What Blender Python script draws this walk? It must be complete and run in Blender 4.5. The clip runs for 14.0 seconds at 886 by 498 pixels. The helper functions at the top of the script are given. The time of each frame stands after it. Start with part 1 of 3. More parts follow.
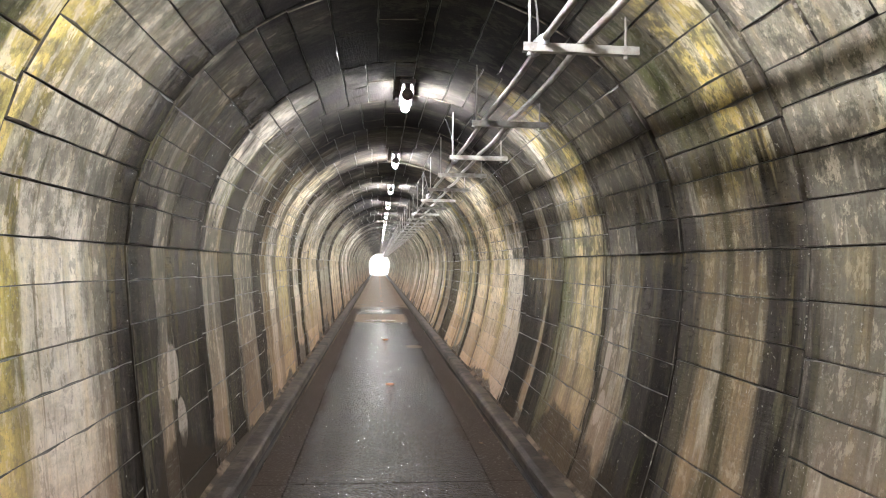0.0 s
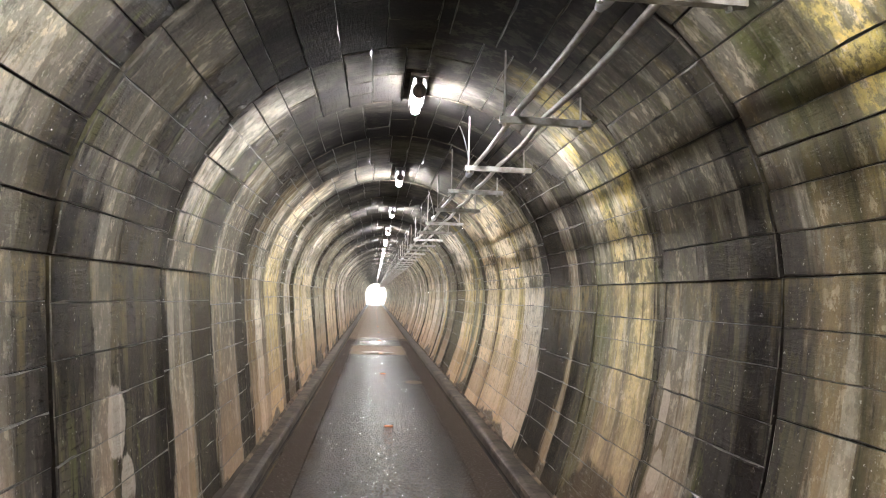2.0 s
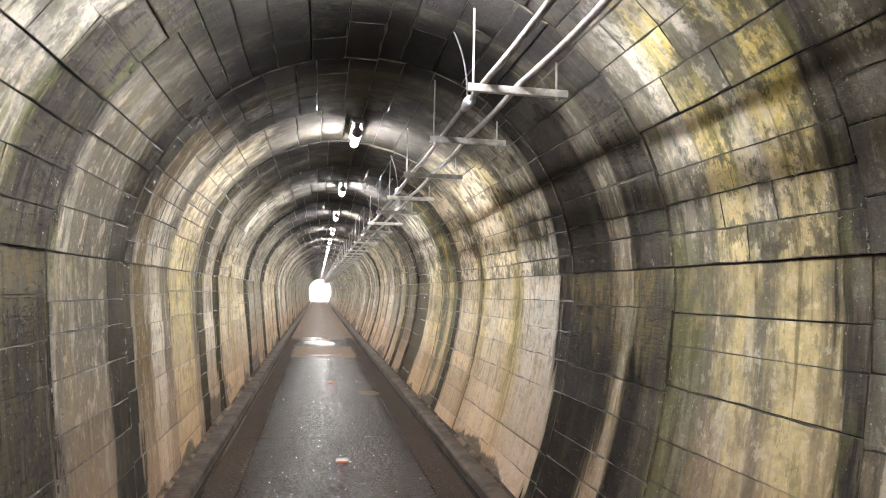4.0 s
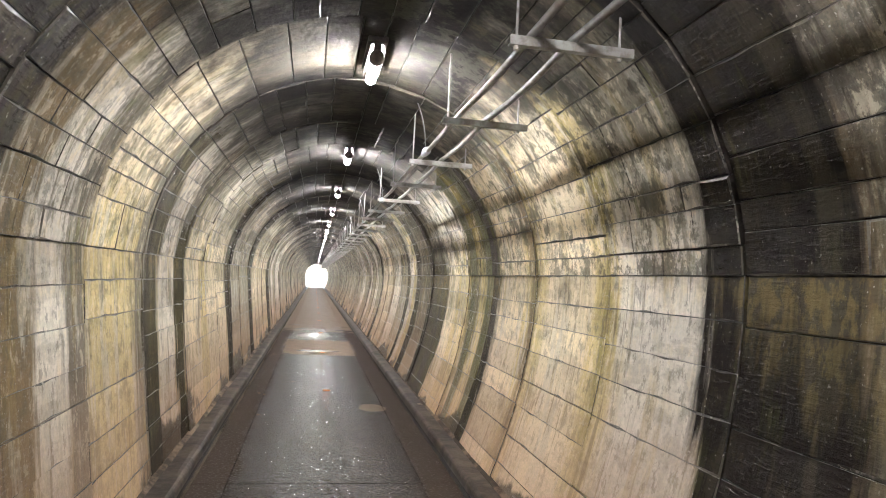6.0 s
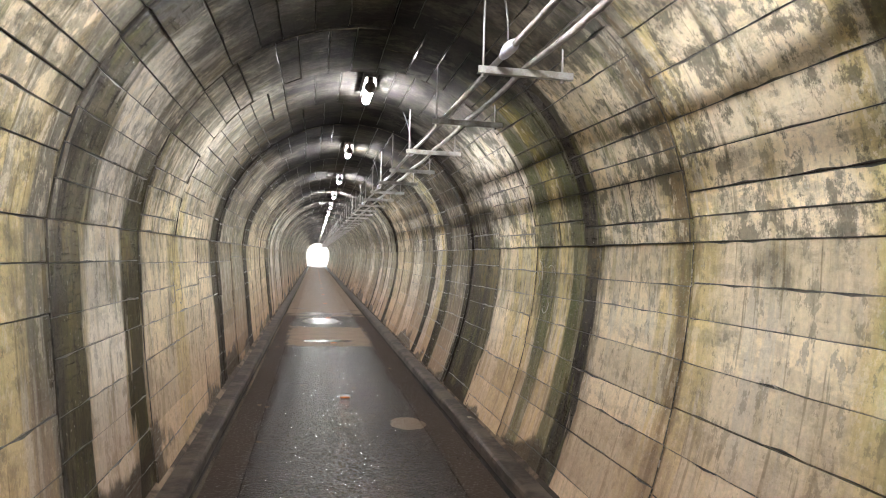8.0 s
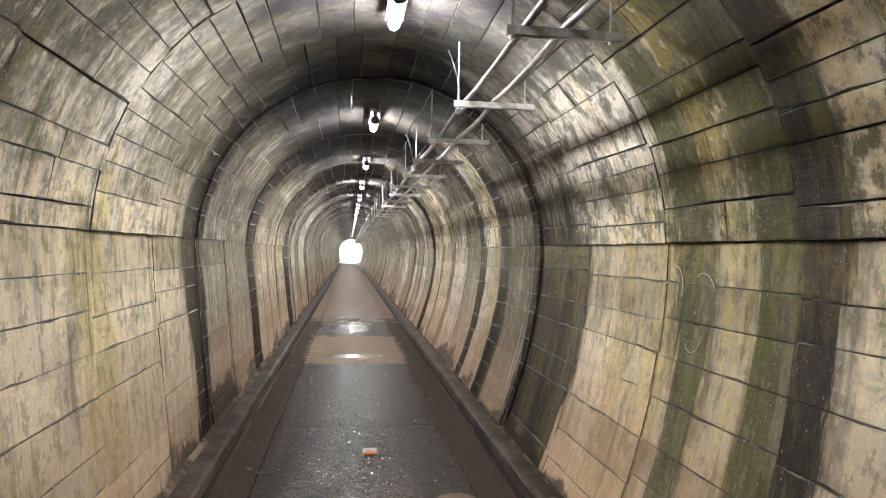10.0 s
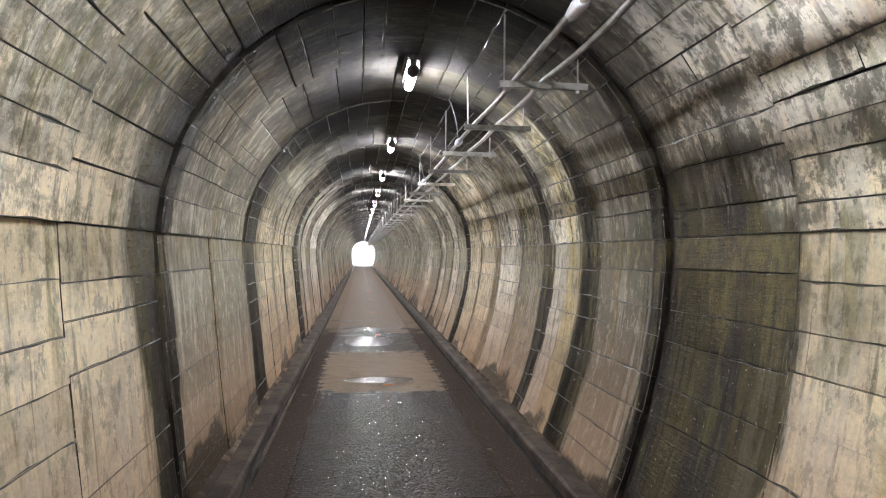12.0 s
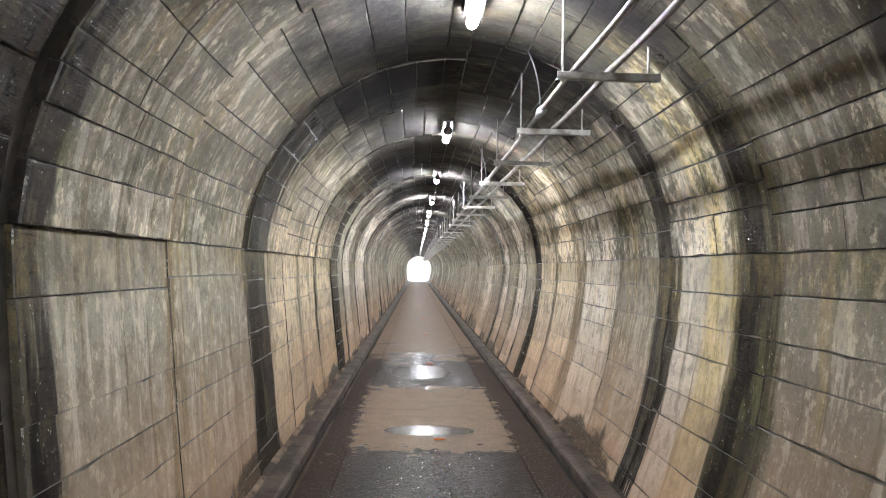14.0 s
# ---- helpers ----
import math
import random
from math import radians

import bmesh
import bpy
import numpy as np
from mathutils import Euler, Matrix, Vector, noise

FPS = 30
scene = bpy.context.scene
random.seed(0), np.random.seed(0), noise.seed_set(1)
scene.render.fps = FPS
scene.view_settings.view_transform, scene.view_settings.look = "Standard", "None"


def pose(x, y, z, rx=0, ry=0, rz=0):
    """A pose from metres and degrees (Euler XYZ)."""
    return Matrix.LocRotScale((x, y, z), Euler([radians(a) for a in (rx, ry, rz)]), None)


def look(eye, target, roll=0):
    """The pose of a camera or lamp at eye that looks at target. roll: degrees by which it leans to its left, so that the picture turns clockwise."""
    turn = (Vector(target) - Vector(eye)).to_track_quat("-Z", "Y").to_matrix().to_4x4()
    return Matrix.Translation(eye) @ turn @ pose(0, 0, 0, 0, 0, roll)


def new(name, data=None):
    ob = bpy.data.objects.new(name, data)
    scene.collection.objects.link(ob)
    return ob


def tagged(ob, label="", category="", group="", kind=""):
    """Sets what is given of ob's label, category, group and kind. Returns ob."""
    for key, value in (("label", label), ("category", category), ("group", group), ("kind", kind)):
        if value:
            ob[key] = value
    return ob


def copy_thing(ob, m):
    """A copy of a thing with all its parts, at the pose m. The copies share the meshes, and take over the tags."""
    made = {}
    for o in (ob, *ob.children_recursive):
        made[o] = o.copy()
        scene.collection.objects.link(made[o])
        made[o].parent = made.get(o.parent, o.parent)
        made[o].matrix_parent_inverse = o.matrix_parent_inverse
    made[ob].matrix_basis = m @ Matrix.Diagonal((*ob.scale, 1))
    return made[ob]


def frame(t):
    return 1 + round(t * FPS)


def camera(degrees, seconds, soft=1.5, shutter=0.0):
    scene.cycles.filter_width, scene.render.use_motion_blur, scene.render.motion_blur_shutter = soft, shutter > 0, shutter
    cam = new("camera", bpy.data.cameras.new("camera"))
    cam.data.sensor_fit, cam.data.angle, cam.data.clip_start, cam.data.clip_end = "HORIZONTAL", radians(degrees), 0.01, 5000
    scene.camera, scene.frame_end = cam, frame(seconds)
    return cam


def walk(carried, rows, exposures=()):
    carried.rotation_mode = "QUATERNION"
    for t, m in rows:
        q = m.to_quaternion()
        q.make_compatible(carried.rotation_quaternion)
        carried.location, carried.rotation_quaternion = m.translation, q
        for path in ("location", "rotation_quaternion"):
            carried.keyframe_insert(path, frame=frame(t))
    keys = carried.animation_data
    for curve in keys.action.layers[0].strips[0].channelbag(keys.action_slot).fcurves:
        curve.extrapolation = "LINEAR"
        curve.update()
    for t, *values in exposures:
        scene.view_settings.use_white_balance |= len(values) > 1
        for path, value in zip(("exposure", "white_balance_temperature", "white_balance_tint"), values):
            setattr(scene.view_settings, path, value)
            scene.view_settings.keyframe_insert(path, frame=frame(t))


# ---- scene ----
cam = camera(67.2, 14.0, soft=1.0)
PATH = [
    (0, (-0.007, 0.036, 1.577), (0.186, 2.023, 1.625), 0.7),
    (0.5, (0.043, 0.050, 1.589), (0.220, 2.038, 1.684), 2.3),
    (1, (0.048, 0.160, 1.602), (0.176, 2.150, 1.733), 2.5),
    (1.5, (-0.060, 0.493, 1.557), (0.111, 2.479, 1.708), 1.9),
    (2, (-0.050, 0.893, 1.544), (0.150, 2.877, 1.685), 1.6),
    (2.5, (-0.023, 1.345, 1.531), (0.241, 3.323, 1.651), 1.1),
    (2.7, (-0.046, 1.520, 1.500), (0.263, 3.490, 1.637), 1.1),
    (4.8, (-0.093, 3.607, 1.529), (0.276, 5.566, 1.644), 1.3),
    (5, (-0.070, 3.793, 1.554), (0.283, 5.756, 1.658), 1.9),
    (5.5, (-0.100, 4.287, 1.559), (0.259, 6.248, 1.662), 2.6),
    (6, (-0.088, 4.709, 1.567), (0.284, 6.668, 1.667), 3.1),
    (6.5, (-0.115, 5.187, 1.581), (0.269, 7.146, 1.675), 2.8),
    (7, (-0.177, 5.704, 1.598), (0.225, 7.660, 1.645), 2.5),
    (7.5, (-0.156, 6.203, 1.578), (0.229, 8.162, 1.623), 2.0),
    (8, (-0.199, 6.736, 1.542), (0.177, 8.696, 1.571), 1.7),
    (8.2, (-0.224, 6.934, 1.568), (0.151, 8.892, 1.584), 1.0),
    (10.3, (-0.015, 9.092, 1.586), (0.240, 11.074, 1.598), 0.9),
    (10.5, (-0.036, 9.293, 1.556), (0.206, 11.277, 1.569), 0.6),
    (11, (-0.080, 9.744, 1.563), (0.164, 11.727, 1.553), 0.4),
    (11.5, (-0.107, 10.211, 1.562), (0.108, 12.198, 1.550), 0.3),
    (12, (-0.173, 10.680, 1.555), (0.072, 12.663, 1.571), 0.6),
    (12.5, (-0.146, 11.144, 1.554), (0.057, 13.131, 1.613), 0.3),
    (13, (-0.118, 11.610, 1.551), (0.065, 13.599, 1.617), 0.4),
    (13.5, (-0.121, 12.071, 1.550), (0.050, 14.061, 1.608), 0.9),
    (14, (-0.073, 12.496, 1.549), (0.004, 14.493, 1.610), 1.2),
]
walk(cam, [(t, look(eye, target, roll)) for t, eye, target, roll in PATH],
     exposures=[(0, 1.85, 6500, 10), (2.2, 1.94, 6600, 10), (5.5, 1.95, 6500, 10), (7.5, 1.60, 6500, 10), (10.5, 1.66, 6400, 10), (12, 1.53, 6200, 10), (14, 1.76, 6200, 10)])

# ---- world and exposure ----
world = bpy.data.worlds.new("sky")
scene.world = world
world.use_nodes = True
_wn = world.node_tree.nodes
_sky = _wn.new("ShaderNodeTexSky")
_sky.sky_type = "NISHITA"
_sky.sun_disc = False
_sky.sun_elevation, _sky.sun_rotation = radians(48), radians(200)
_wn["Background"].inputs["Strength"].default_value = 0.15
world.node_tree.links.new(_sky.outputs[0], _wn["Background"].inputs["Color"])
sun_data = bpy.data.lights.new("sun", "SUN")
sun_data.energy, sun_data.angle, sun_data.color = 5.0, radians(0.6), (1.0, 0.98, 0.96)
sun = new("sun", sun_data)
sun.matrix_world = look((14, 130, 40), (4, 98, 0))

LAMP_STRENGTH = 146.0

# ---- plan ----
CX = 0.18            # middle of the tunnel
HALF = 1.464         # half width at the springing
SPRING = 1.66        # top of the side walls
ZC, RAD = 1.61, 1.456  # vault circle
Y0, Y1 = -30.0, 94.0  # the two portals
RIGHT_JOINTS = [1.2, 2.45, 3.52, 4.65, 5.85, 7.15, 8.42, 9.75, 11.05, 12.1, 13.25, 14.42, 15.62, 16.9, 18.1, 19.25, 20.6, 21.9, 23.2]
LEFT_JOINTS = [0.9, 2.3, 3.55, 4.9, 6.05, 7.22, 8.5, 9.73, 11.15, 12.2, 13.3, 14.5, 15.77, 17.25, 18.55, 19.9, 21.9, 23.2]


def run_of_joints(near):
    a = list(near)
    while a[0] > Y0 + 1.4:
        a.insert(0, a[0] - random.uniform(1.15, 1.4))
    while a[-1] < Y1 - 1.4:
        a.append(a[-1] + random.uniform(1.15, 1.4))
    return [Y0] + a + [Y1]


def wall_half(z, side):
    """Distance of the side wall's face from the middle at height z."""
    lean, bow = (0.32, 1.9) if side > 0 else (0.17, 1.2)
    return HALF - lean * (max(SPRING - z, 0.0) / 1.58) ** bow


# ---- materials ----
class Nodes:
    """A small builder of node trees."""

    def __init__(self, name):
        self.mat = bpy.data.materials.new(name)
        self.mat.use_nodes = True
        self.tree = self.mat.node_tree
        self.bsdf = self.tree.nodes["Principled BSDF"]

    def add(self, kind):
        return self.tree.nodes.new(kind)

    def link(self, a, b):
        self.tree.links.new(a, b)

    def put(self, socket, v):
        if isinstance(v, (int, float, tuple)):
            socket.default_value = v
        else:
            self.link(v, socket)

    def math(self, op, a, b=0.0, c=0.0, clamp=False):
        n = self.add("ShaderNodeMath")
        n.operation, n.use_clamp = op, clamp
        for s, v in zip(n.inputs, (a, b, c)):
            self.put(s, v)
        return n.outputs[0]

    def step(self, v, lo, hi, a=0.0, b=1.0):
        n = self.add("ShaderNodeMapRange")
        n.interpolation_type = "SMOOTHSTEP"
        for s, x in zip(n.inputs, (v, lo, hi, a, b)):
            self.put(s, x)
        return n.outputs[0]

    def mix(self, f, a, b, blend="MIX"):
        n = self.add("ShaderNodeMix")
        n.data_type, n.blend_type = "RGBA", blend
        self.put(n.inputs[0], f)
        for s, v in ((n.inputs[6], a), (n.inputs[7], b)):
            self.put(s, (*v, 1.0) if isinstance(v, tuple) and len(v) == 3 else v)
        return n.outputs[2]

    def noise(self, vec, scale, detail=4.0, rough=0.55, dist=0.0):
        n = self.add("ShaderNodeTexNoise")
        self.link(vec, n.inputs["Vector"])
        n.inputs["Scale"].default_value = scale
        n.inputs["Detail"].default_value = detail
        n.inputs["Roughness"].default_value = rough
        n.inputs["Distortion"].default_value = dist
        return n.outputs["Fac"]

    def scaled(self, vec, s):
        n = self.add("ShaderNodeVectorMath")
        n.operation = "MULTIPLY"
        self.link(vec, n.inputs[0])
        n.inputs[1].default_value = s
        return n.outputs[0]

    def xyz(self, vec):
        n = self.add("ShaderNodeSeparateXYZ")
        self.link(vec, n.inputs[0])
        return n.outputs

    def bump(self, height, strength, dist=0.01, normal=None):
        n = self.add("ShaderNodeBump")
        n.inputs["Strength"].default_value = strength
        n.inputs["Distance"].default_value = dist
        self.link(height, n.inputs["Height"])
        if normal:
            self.link(normal, n.inputs["Normal"])
        return n.outputs[0]

    def place(self):
        return self.add("ShaderNodeNewGeometry").outputs["Position"]

    def out(self, color=None, rough=None, normal=None, metal=None):
        for key, v in (("Base Color", color), ("Roughness", rough), ("Normal", normal), ("Metallic", metal)):
            if v is not None:
                self.put(self.bsdf.inputs[key], (*v, 1.0) if isinstance(v, tuple) and len(v) == 3 else v)
        return self.mat


# Stains of the lining: K soaked black, D dark damp, M grey brown, P pale dry, C cream, Y yellow lime, V vivid yellow, O olive algae, G green algae, B ochre
TONES = {"K": (0.024, 0.019, 0.017), "D": (0.058, 0.051, 0.045), "M": (0.20, 0.18, 0.145), "P": (0.76, 0.71, 0.62),
         "A": (0.34, 0.315, 0.25), "V": (0.68, 0.55, 0.20), "C": (0.80, 0.69, 0.50), "Y": (0.65, 0.54, 0.29), "O": (0.085, 0.075, 0.042), "S": (0.29, 0.245, 0.095), "G": (0.105, 0.11, 0.048), "B": (0.22, 0.165, 0.095)}
RIGHT_BANDS = [(-6, "M"), (-1.5, "B"), (0.4, "S"), (1.0, "M"), (1.5, "S"), (1.9, "M"), (2.34, "D"), (2.46, "K"), (2.58, "D"), (2.68, "B"), (2.86, "O"), (3.05, "B"), (3.25, "D"), (3.46, "K"), (3.74, "D"), (4.19, "M"),
               (4.62, "D"), (4.78, "Y"), (5.06, "M"), (5.25, "Y"), (5.42, "M"), (5.6, "G"), (5.85, "D"), (6.1, "K"), (6.3, "B"), (6.48, "K"), (7.40, "P"), (8.18, "Y"), (8.36, "S"),
               (8.47, "Y"), (8.62, "C"), (9.5, "Y"), (9.67, "B"), (9.87, "Y"), (10.0, "C"), (10.8, "D"), (11.1, "G"), (11.37, "Y"), (11.65, "G"), (12.02, "Y"), (12.7, "C"), (13.25, "O"), (13.6, "D"), (13.88, "O"), (14.24, "D"), (14.35, "K"), (14.54, "D"),
               (14.68, "M"), (15.5, "O"), (15.68, "K"), (15.93, "O"), (16.07, "Y"), (16.4, "P"), (16.8, "D"), (16.88, "K"), (17.02, "D"), (17.2, "A"), (18.0, "M"), (18.12, "P"), (19.2, "B"), (19.6, "C"), (20.5, "M"), (20.65, "C"),
               (21.5, "K"), (21.95, "A"), (22.7, "D"), (22.85, "P"), (23.6, "O"), (23.8, "A"), (24.6, "D"), (24.75, "P"), (25.4, "D"), (25.9, "M"), (26.6, "A"), (27.5, "P")]
LEFT_BANDS = [(-6, "M"), (-1.0, "Y"), (0.5, "O"), (1.2, "S"), (1.9, "G"), (2.2, "V"), (2.42, "S"), (2.52, "P"), (3.06, "M"), (3.26, "D"), (3.42, "K"), (3.64, "D"), (3.95, "M"), (4.16, "D"),
              (4.74, "K"), (5.04, "M"), (5.5, "D"), (6.1, "M"), (6.84, "D"), (7.04, "D"), (7.28, "D"), (7.42, "B"), (7.82, "P"), (8.2, "M"), (8.53, "Y"), (9.45, "M"), (9.70, "D"),
              (9.82, "O"), (10.17, "P"), (10.75, "O"), (11.2, "C"), (12.0, "Y"), (12.5, "C"), (14.05, "O"), (14.22, "D"), (14.36, "K"), (14.60, "D"), (14.72, "A"), (15.72, "B"),
              (15.82, "A"), (17.18, "D"), (17.3, "K"), (17.58, "D"), (17.93, "C"), (19.2, "M"), (19.35, "C"), (20.3, "O"), (20.5, "C"), (21.8, "K"), (22.3, "D"), (22.6, "A"), (23.1, "D"), (23.3, "P"), (24.2, "M"), (24.4, "A"), (25.3, "D"), (25.5, "P"), (27.5, "D"), (28.0, "M"), (29, "P")]


# 6.1 and 6.3 are lifted tones: a wet sheen put into the colour
# 9.87 and 11.37 are darkened for algae and for painted conduit shade
VAULT_RIGHT = [(a, {2.34: "M", 2.46: "D", 3.25: "M", 3.46: "D", 3.74: "M", 4.19: "M", 6.1: "D", 6.3: "M", 1.9: "A", 2.58: "V", 2.68: "V", 3.05: "G", 4.78: "V", 5.25: "V", 5.06: "P", 5.42: "P", 5.6: "M", 12.02: "P", 12.7: "P", 13.25: "P", 13.6: "P", 13.88: "M", 11.37: "S", 9.87: "A", 7.40: "A", 16.4: "A", 18.12: "A"}.get(a, t)) for a, t in RIGHT_BANDS]
VAULT_LEFT = [(a, {2.52: "A", 8.53: "C", 12.0: "P", 11.2: "A", 12.5: "A", 5.04: "P", 3.64: "M", 10.75: "M", 14.72: "M", 15.82: "M", 17.93: "A", 19.35: "A", 20.5: "M"}.get(a, t)) for a, t in LEFT_BANDS]


def band_ramp(n, y, bands, soft=0.062):
    """Colour along the tunnel from a list of (start, tone)."""
    colour = None
    for i in range(0, len(bands), 14):
        chunk = bands[i:i + 14]
        a = chunk[0][0]
        b = bands[i + 14][0] if i + 14 < len(bands) else chunk[-1][0] + 3.0
        r = n.add("ShaderNodeValToRGB")
        r.color_ramp.interpolation = "LINEAR"
        els = r.color_ramp.elements
        els[0].position, els[0].color = 0.0, (*TONES[chunk[0][1]], 1)
        els[1].position, els[1].color = 1.0, (*TONES[chunk[-1][1]], 1)
        for (_, t0), (s, t1) in zip(chunk, chunk[1:]):
            for d, t in ((-soft, t0), (soft, t1)):
                e = els.new((s + d - a) / (b - a))
                e.color = (*TONES[t], 1)
        n.link(n.math("DIVIDE", n.math("SUBTRACT", y, a), b - a, clamp=True), r.inputs[0])
        colour = r.outputs[0] if colour is None else n.mix(n.step(y, a - soft, a + soft), colour, r.outputs[0])
    return colour


def lining(name, vault=False):
    n = Nodes(name)
    p = n.place()
    x, y, z = n.xyz(p)[:]
    drip = n.noise(n.scaled(p, (0.9, 8.0, 0.9)), 1.0, 4.0, 0.58)
    fine = n.noise(n.scaled(p, (3.2, 21.0, 3.2)), 1.0, 3.0, 0.60)
    blot = n.noise(p, 2.3, 7.0, 0.66)
    flake = n.noise(n.scaled(p, (1.0, 1.7, 1.0)), 8.0, 8.0, 0.72)
    wander = n.noise(n.scaled(p, (1.0, 0.7, 1.0)), 0.9, 2.0)
    yd = n.math("ADD", y, n.math("MULTIPLY", n.math("SUBTRACT", drip, 0.5), 0.52))
    yd = n.math("ADD", yd, n.math("MULTIPLY", n.math("SUBTRACT", wander, 0.5), 0.24))
    yd = n.math("ADD", yd, n.math("MULTIPLY", n.math("SUBTRACT", fine, 0.5), 0.08))
    side = n.step(n.math("ADD", x, n.math("MULTIPLY", n.math("SUBTRACT", blot, 0.5), 1.2)), CX - 0.35, CX + 0.35)
    col = n.mix(side, band_ramp(n, yd, LEFT_BANDS), band_ramp(n, yd, RIGHT_BANDS))
    if vault:
        above = n.mix(side, band_ramp(n, yd, VAULT_LEFT), band_ramp(n, yd, VAULT_RIGHT))
        col = n.mix(n.step(n.math("ADD", z, n.math("MULTIPLY", n.math("SUBTRACT", drip, 0.5), 1.4)), 1.75, 2.25), col, above)
    # far from the walk the streaks go on by chance
    far_y = n.noise(n.scaled(p, (0.4, 1.3, 0.4)), 1.0, 3.0)
    far_c = n.mix(n.step(far_y, 0.40, 0.45), TONES["D"], n.mix(n.step(far_y, 0.46, 0.58), TONES["M"], (0.46, 0.43, 0.34)))
    col = n.mix(n.step(y, 28.0, 30.0), col, far_c)
    wetness = n.step(n.xyz(col)[1], 0.05, 0.24, 1.0, 0.0)
    soak = n.step(n.xyz(col)[1], 0.018, 0.04, 1.0, 0.0)
    # grey weathering in hand-sized patches, cut off at the board edges
    patch = n.noise(n.scaled(p, (1.0, 0.8, 2.4)), 3.4, 7.0, 0.68)
    col = n.mix(n.math("MULTIPLY", n.step(patch, 0.50, 0.60), n.math("SUBTRACT", 0.5 if vault else 0.34, n.math("MULTIPLY", wetness, 0.3))), col, (0.24, 0.21, 0.152))
    # lighter and darker runs inside each band
    col = n.mix(n.math("MULTIPLY", n.step(fine, 0.50, 0.66), n.math("ADD", 0.10, n.math("MULTIPLY", wetness, 0.5))), col, n.mix(wetness, (0.19, 0.15, 0.085), (0.035, 0.03, 0.026)))
    col = n.mix(n.step(drip, 0.54, 0.60, 0.0, 0.6), col, n.mix(wetness, (0.60, 0.56, 0.47), (0.125, 0.11, 0.075)))
    col = n.mix(n.step(n.noise(n.scaled(p, (0.7, 4.5, 0.7)), 1.3, 5.0, 0.6), 0.54, 0.68, 0.0, 0.45), col, n.mix(wetness, (0.46, 0.35, 0.15), (0.085, 0.07, 0.034)))
    # flaking lime and dark mould
    col = n.mix(n.step(flake, 0.545, 0.585, 0.0, 0.48), col, n.mix(wetness, (0.16, 0.145, 0.115), (0.10, 0.085, 0.05)))
    col = n.mix(n.step(n.noise(n.scaled(p, (1.0, 1.4, 1.0)), 17.0, 6.0, 0.7), 0.57, 0.63, 0.0, 0.28), col, n.mix(wetness, (0.66, 0.60, 0.50), (0.03, 0.028, 0.025)))
    col = n.mix(n.step(blot, 0.53, 0.66, 0.0, 0.42), col, n.mix(wetness, (0.13, 0.12, 0.10), (0.05, 0.045, 0.04)))
    crust = n.math("MULTIPLY", n.step(flake, 0.405, 0.45, 0.65 if vault else 0.42, 0.0), n.math("SUBTRACT", 1.0, wetness))
    col = n.mix(crust, col, (0.78, 0.69, 0.52))
    algae = n.math("MULTIPLY", n.step(n.noise(n.scaled(p, (0.7, 3.2, 0.7)), 2.3, 7.0, 0.68), 0.54, 0.62), n.step(wander, 0.44, 0.56, 0.1, 0.62 if vault else 0.42))
    col = n.mix(algae, col, (0.145, 0.15, 0.055))
    weep = n.noise(n.scaled(p, (0.8, 17.0, 0.8)), 1.0, 4.0, 0.6)
    col = n.mix(n.math("MULTIPLY", n.step(weep, 0.57, 0.66, 0.0, 0.62), n.step(blot, 0.36, 0.52)), col, n.mix(wetness, (0.12, 0.095, 0.055), (0.02, 0.018, 0.016)))
    # tiny pale specks: glints of the wet wall put into the colour
    speck = n.math("MULTIPLY", n.step(n.noise(p, 58.0, 2.0, 0.6), 0.66, 0.70), n.step(flake, 0.46, 0.56, 0.15, 0.9))
    col = n.mix(n.math("MULTIPLY", speck, 0.75), col, (0.55, 0.52, 0.46))
    col = n.mix(n.math("MULTIPLY", soak, 0.66), col, (0.013, 0.010, 0.009))
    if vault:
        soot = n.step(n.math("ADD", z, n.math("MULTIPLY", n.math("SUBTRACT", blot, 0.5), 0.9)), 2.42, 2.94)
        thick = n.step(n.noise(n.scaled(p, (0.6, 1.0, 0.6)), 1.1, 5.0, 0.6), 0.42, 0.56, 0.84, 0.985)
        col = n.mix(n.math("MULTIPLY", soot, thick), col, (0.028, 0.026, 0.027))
        # mould, heavier on the right, where it also paints in the conduits' shade
        mould = n.step(n.math("ADD", n.noise(n.scaled(p, (1.0, 1.3, 1.0)), 8.0, 8.0, 0.76), n.math("MULTIPLY", n.math("SUBTRACT", blot, 0.5), 0.6)), 0.49, 0.575)
        mould = n.math("MULTIPLY", mould, n.math("SUBTRACT", 1.0, n.math("MULTIPLY", wetness, 0.9)))
        col = n.mix(n.math("MULTIPLY", mould, n.math("ADD", 0.44, n.math("MULTIPLY", side, 0.28))), col, (0.085, 0.082, 0.066))
    if not vault:
        # lime crusts low on the walls
        for cy, cz, ry, rz, sd in ((4.16, 0.92, 0.11, 0.17, -1), (4.26, 0.60, 0.09, 0.15, -1), (4.52, 0.95, 0.05, 0.22, 1), (4.47, 0.62, 0.07, 0.12, 1)):
            u = n.math("DIVIDE", n.math("SUBTRACT", y, cy), ry)
            v = n.math("DIVIDE", n.math("SUBTRACT", z, cz), rz)
            d = n.math("ADD", n.math("ADD", n.math("MULTIPLY", u, u), n.math("MULTIPLY", v, v)), n.math("MULTIPLY", n.math("SUBTRACT", flake, 0.5), 1.6))
            on = n.math("MULTIPLY", n.step(d, 0.85, 1.1, 0.8, 0.0), n.step(n.math("MULTIPLY", n.math("SUBTRACT", x, CX), sd), 0.0, 0.1))
            col = n.mix(on, col, (0.52, 0.46, 0.39))
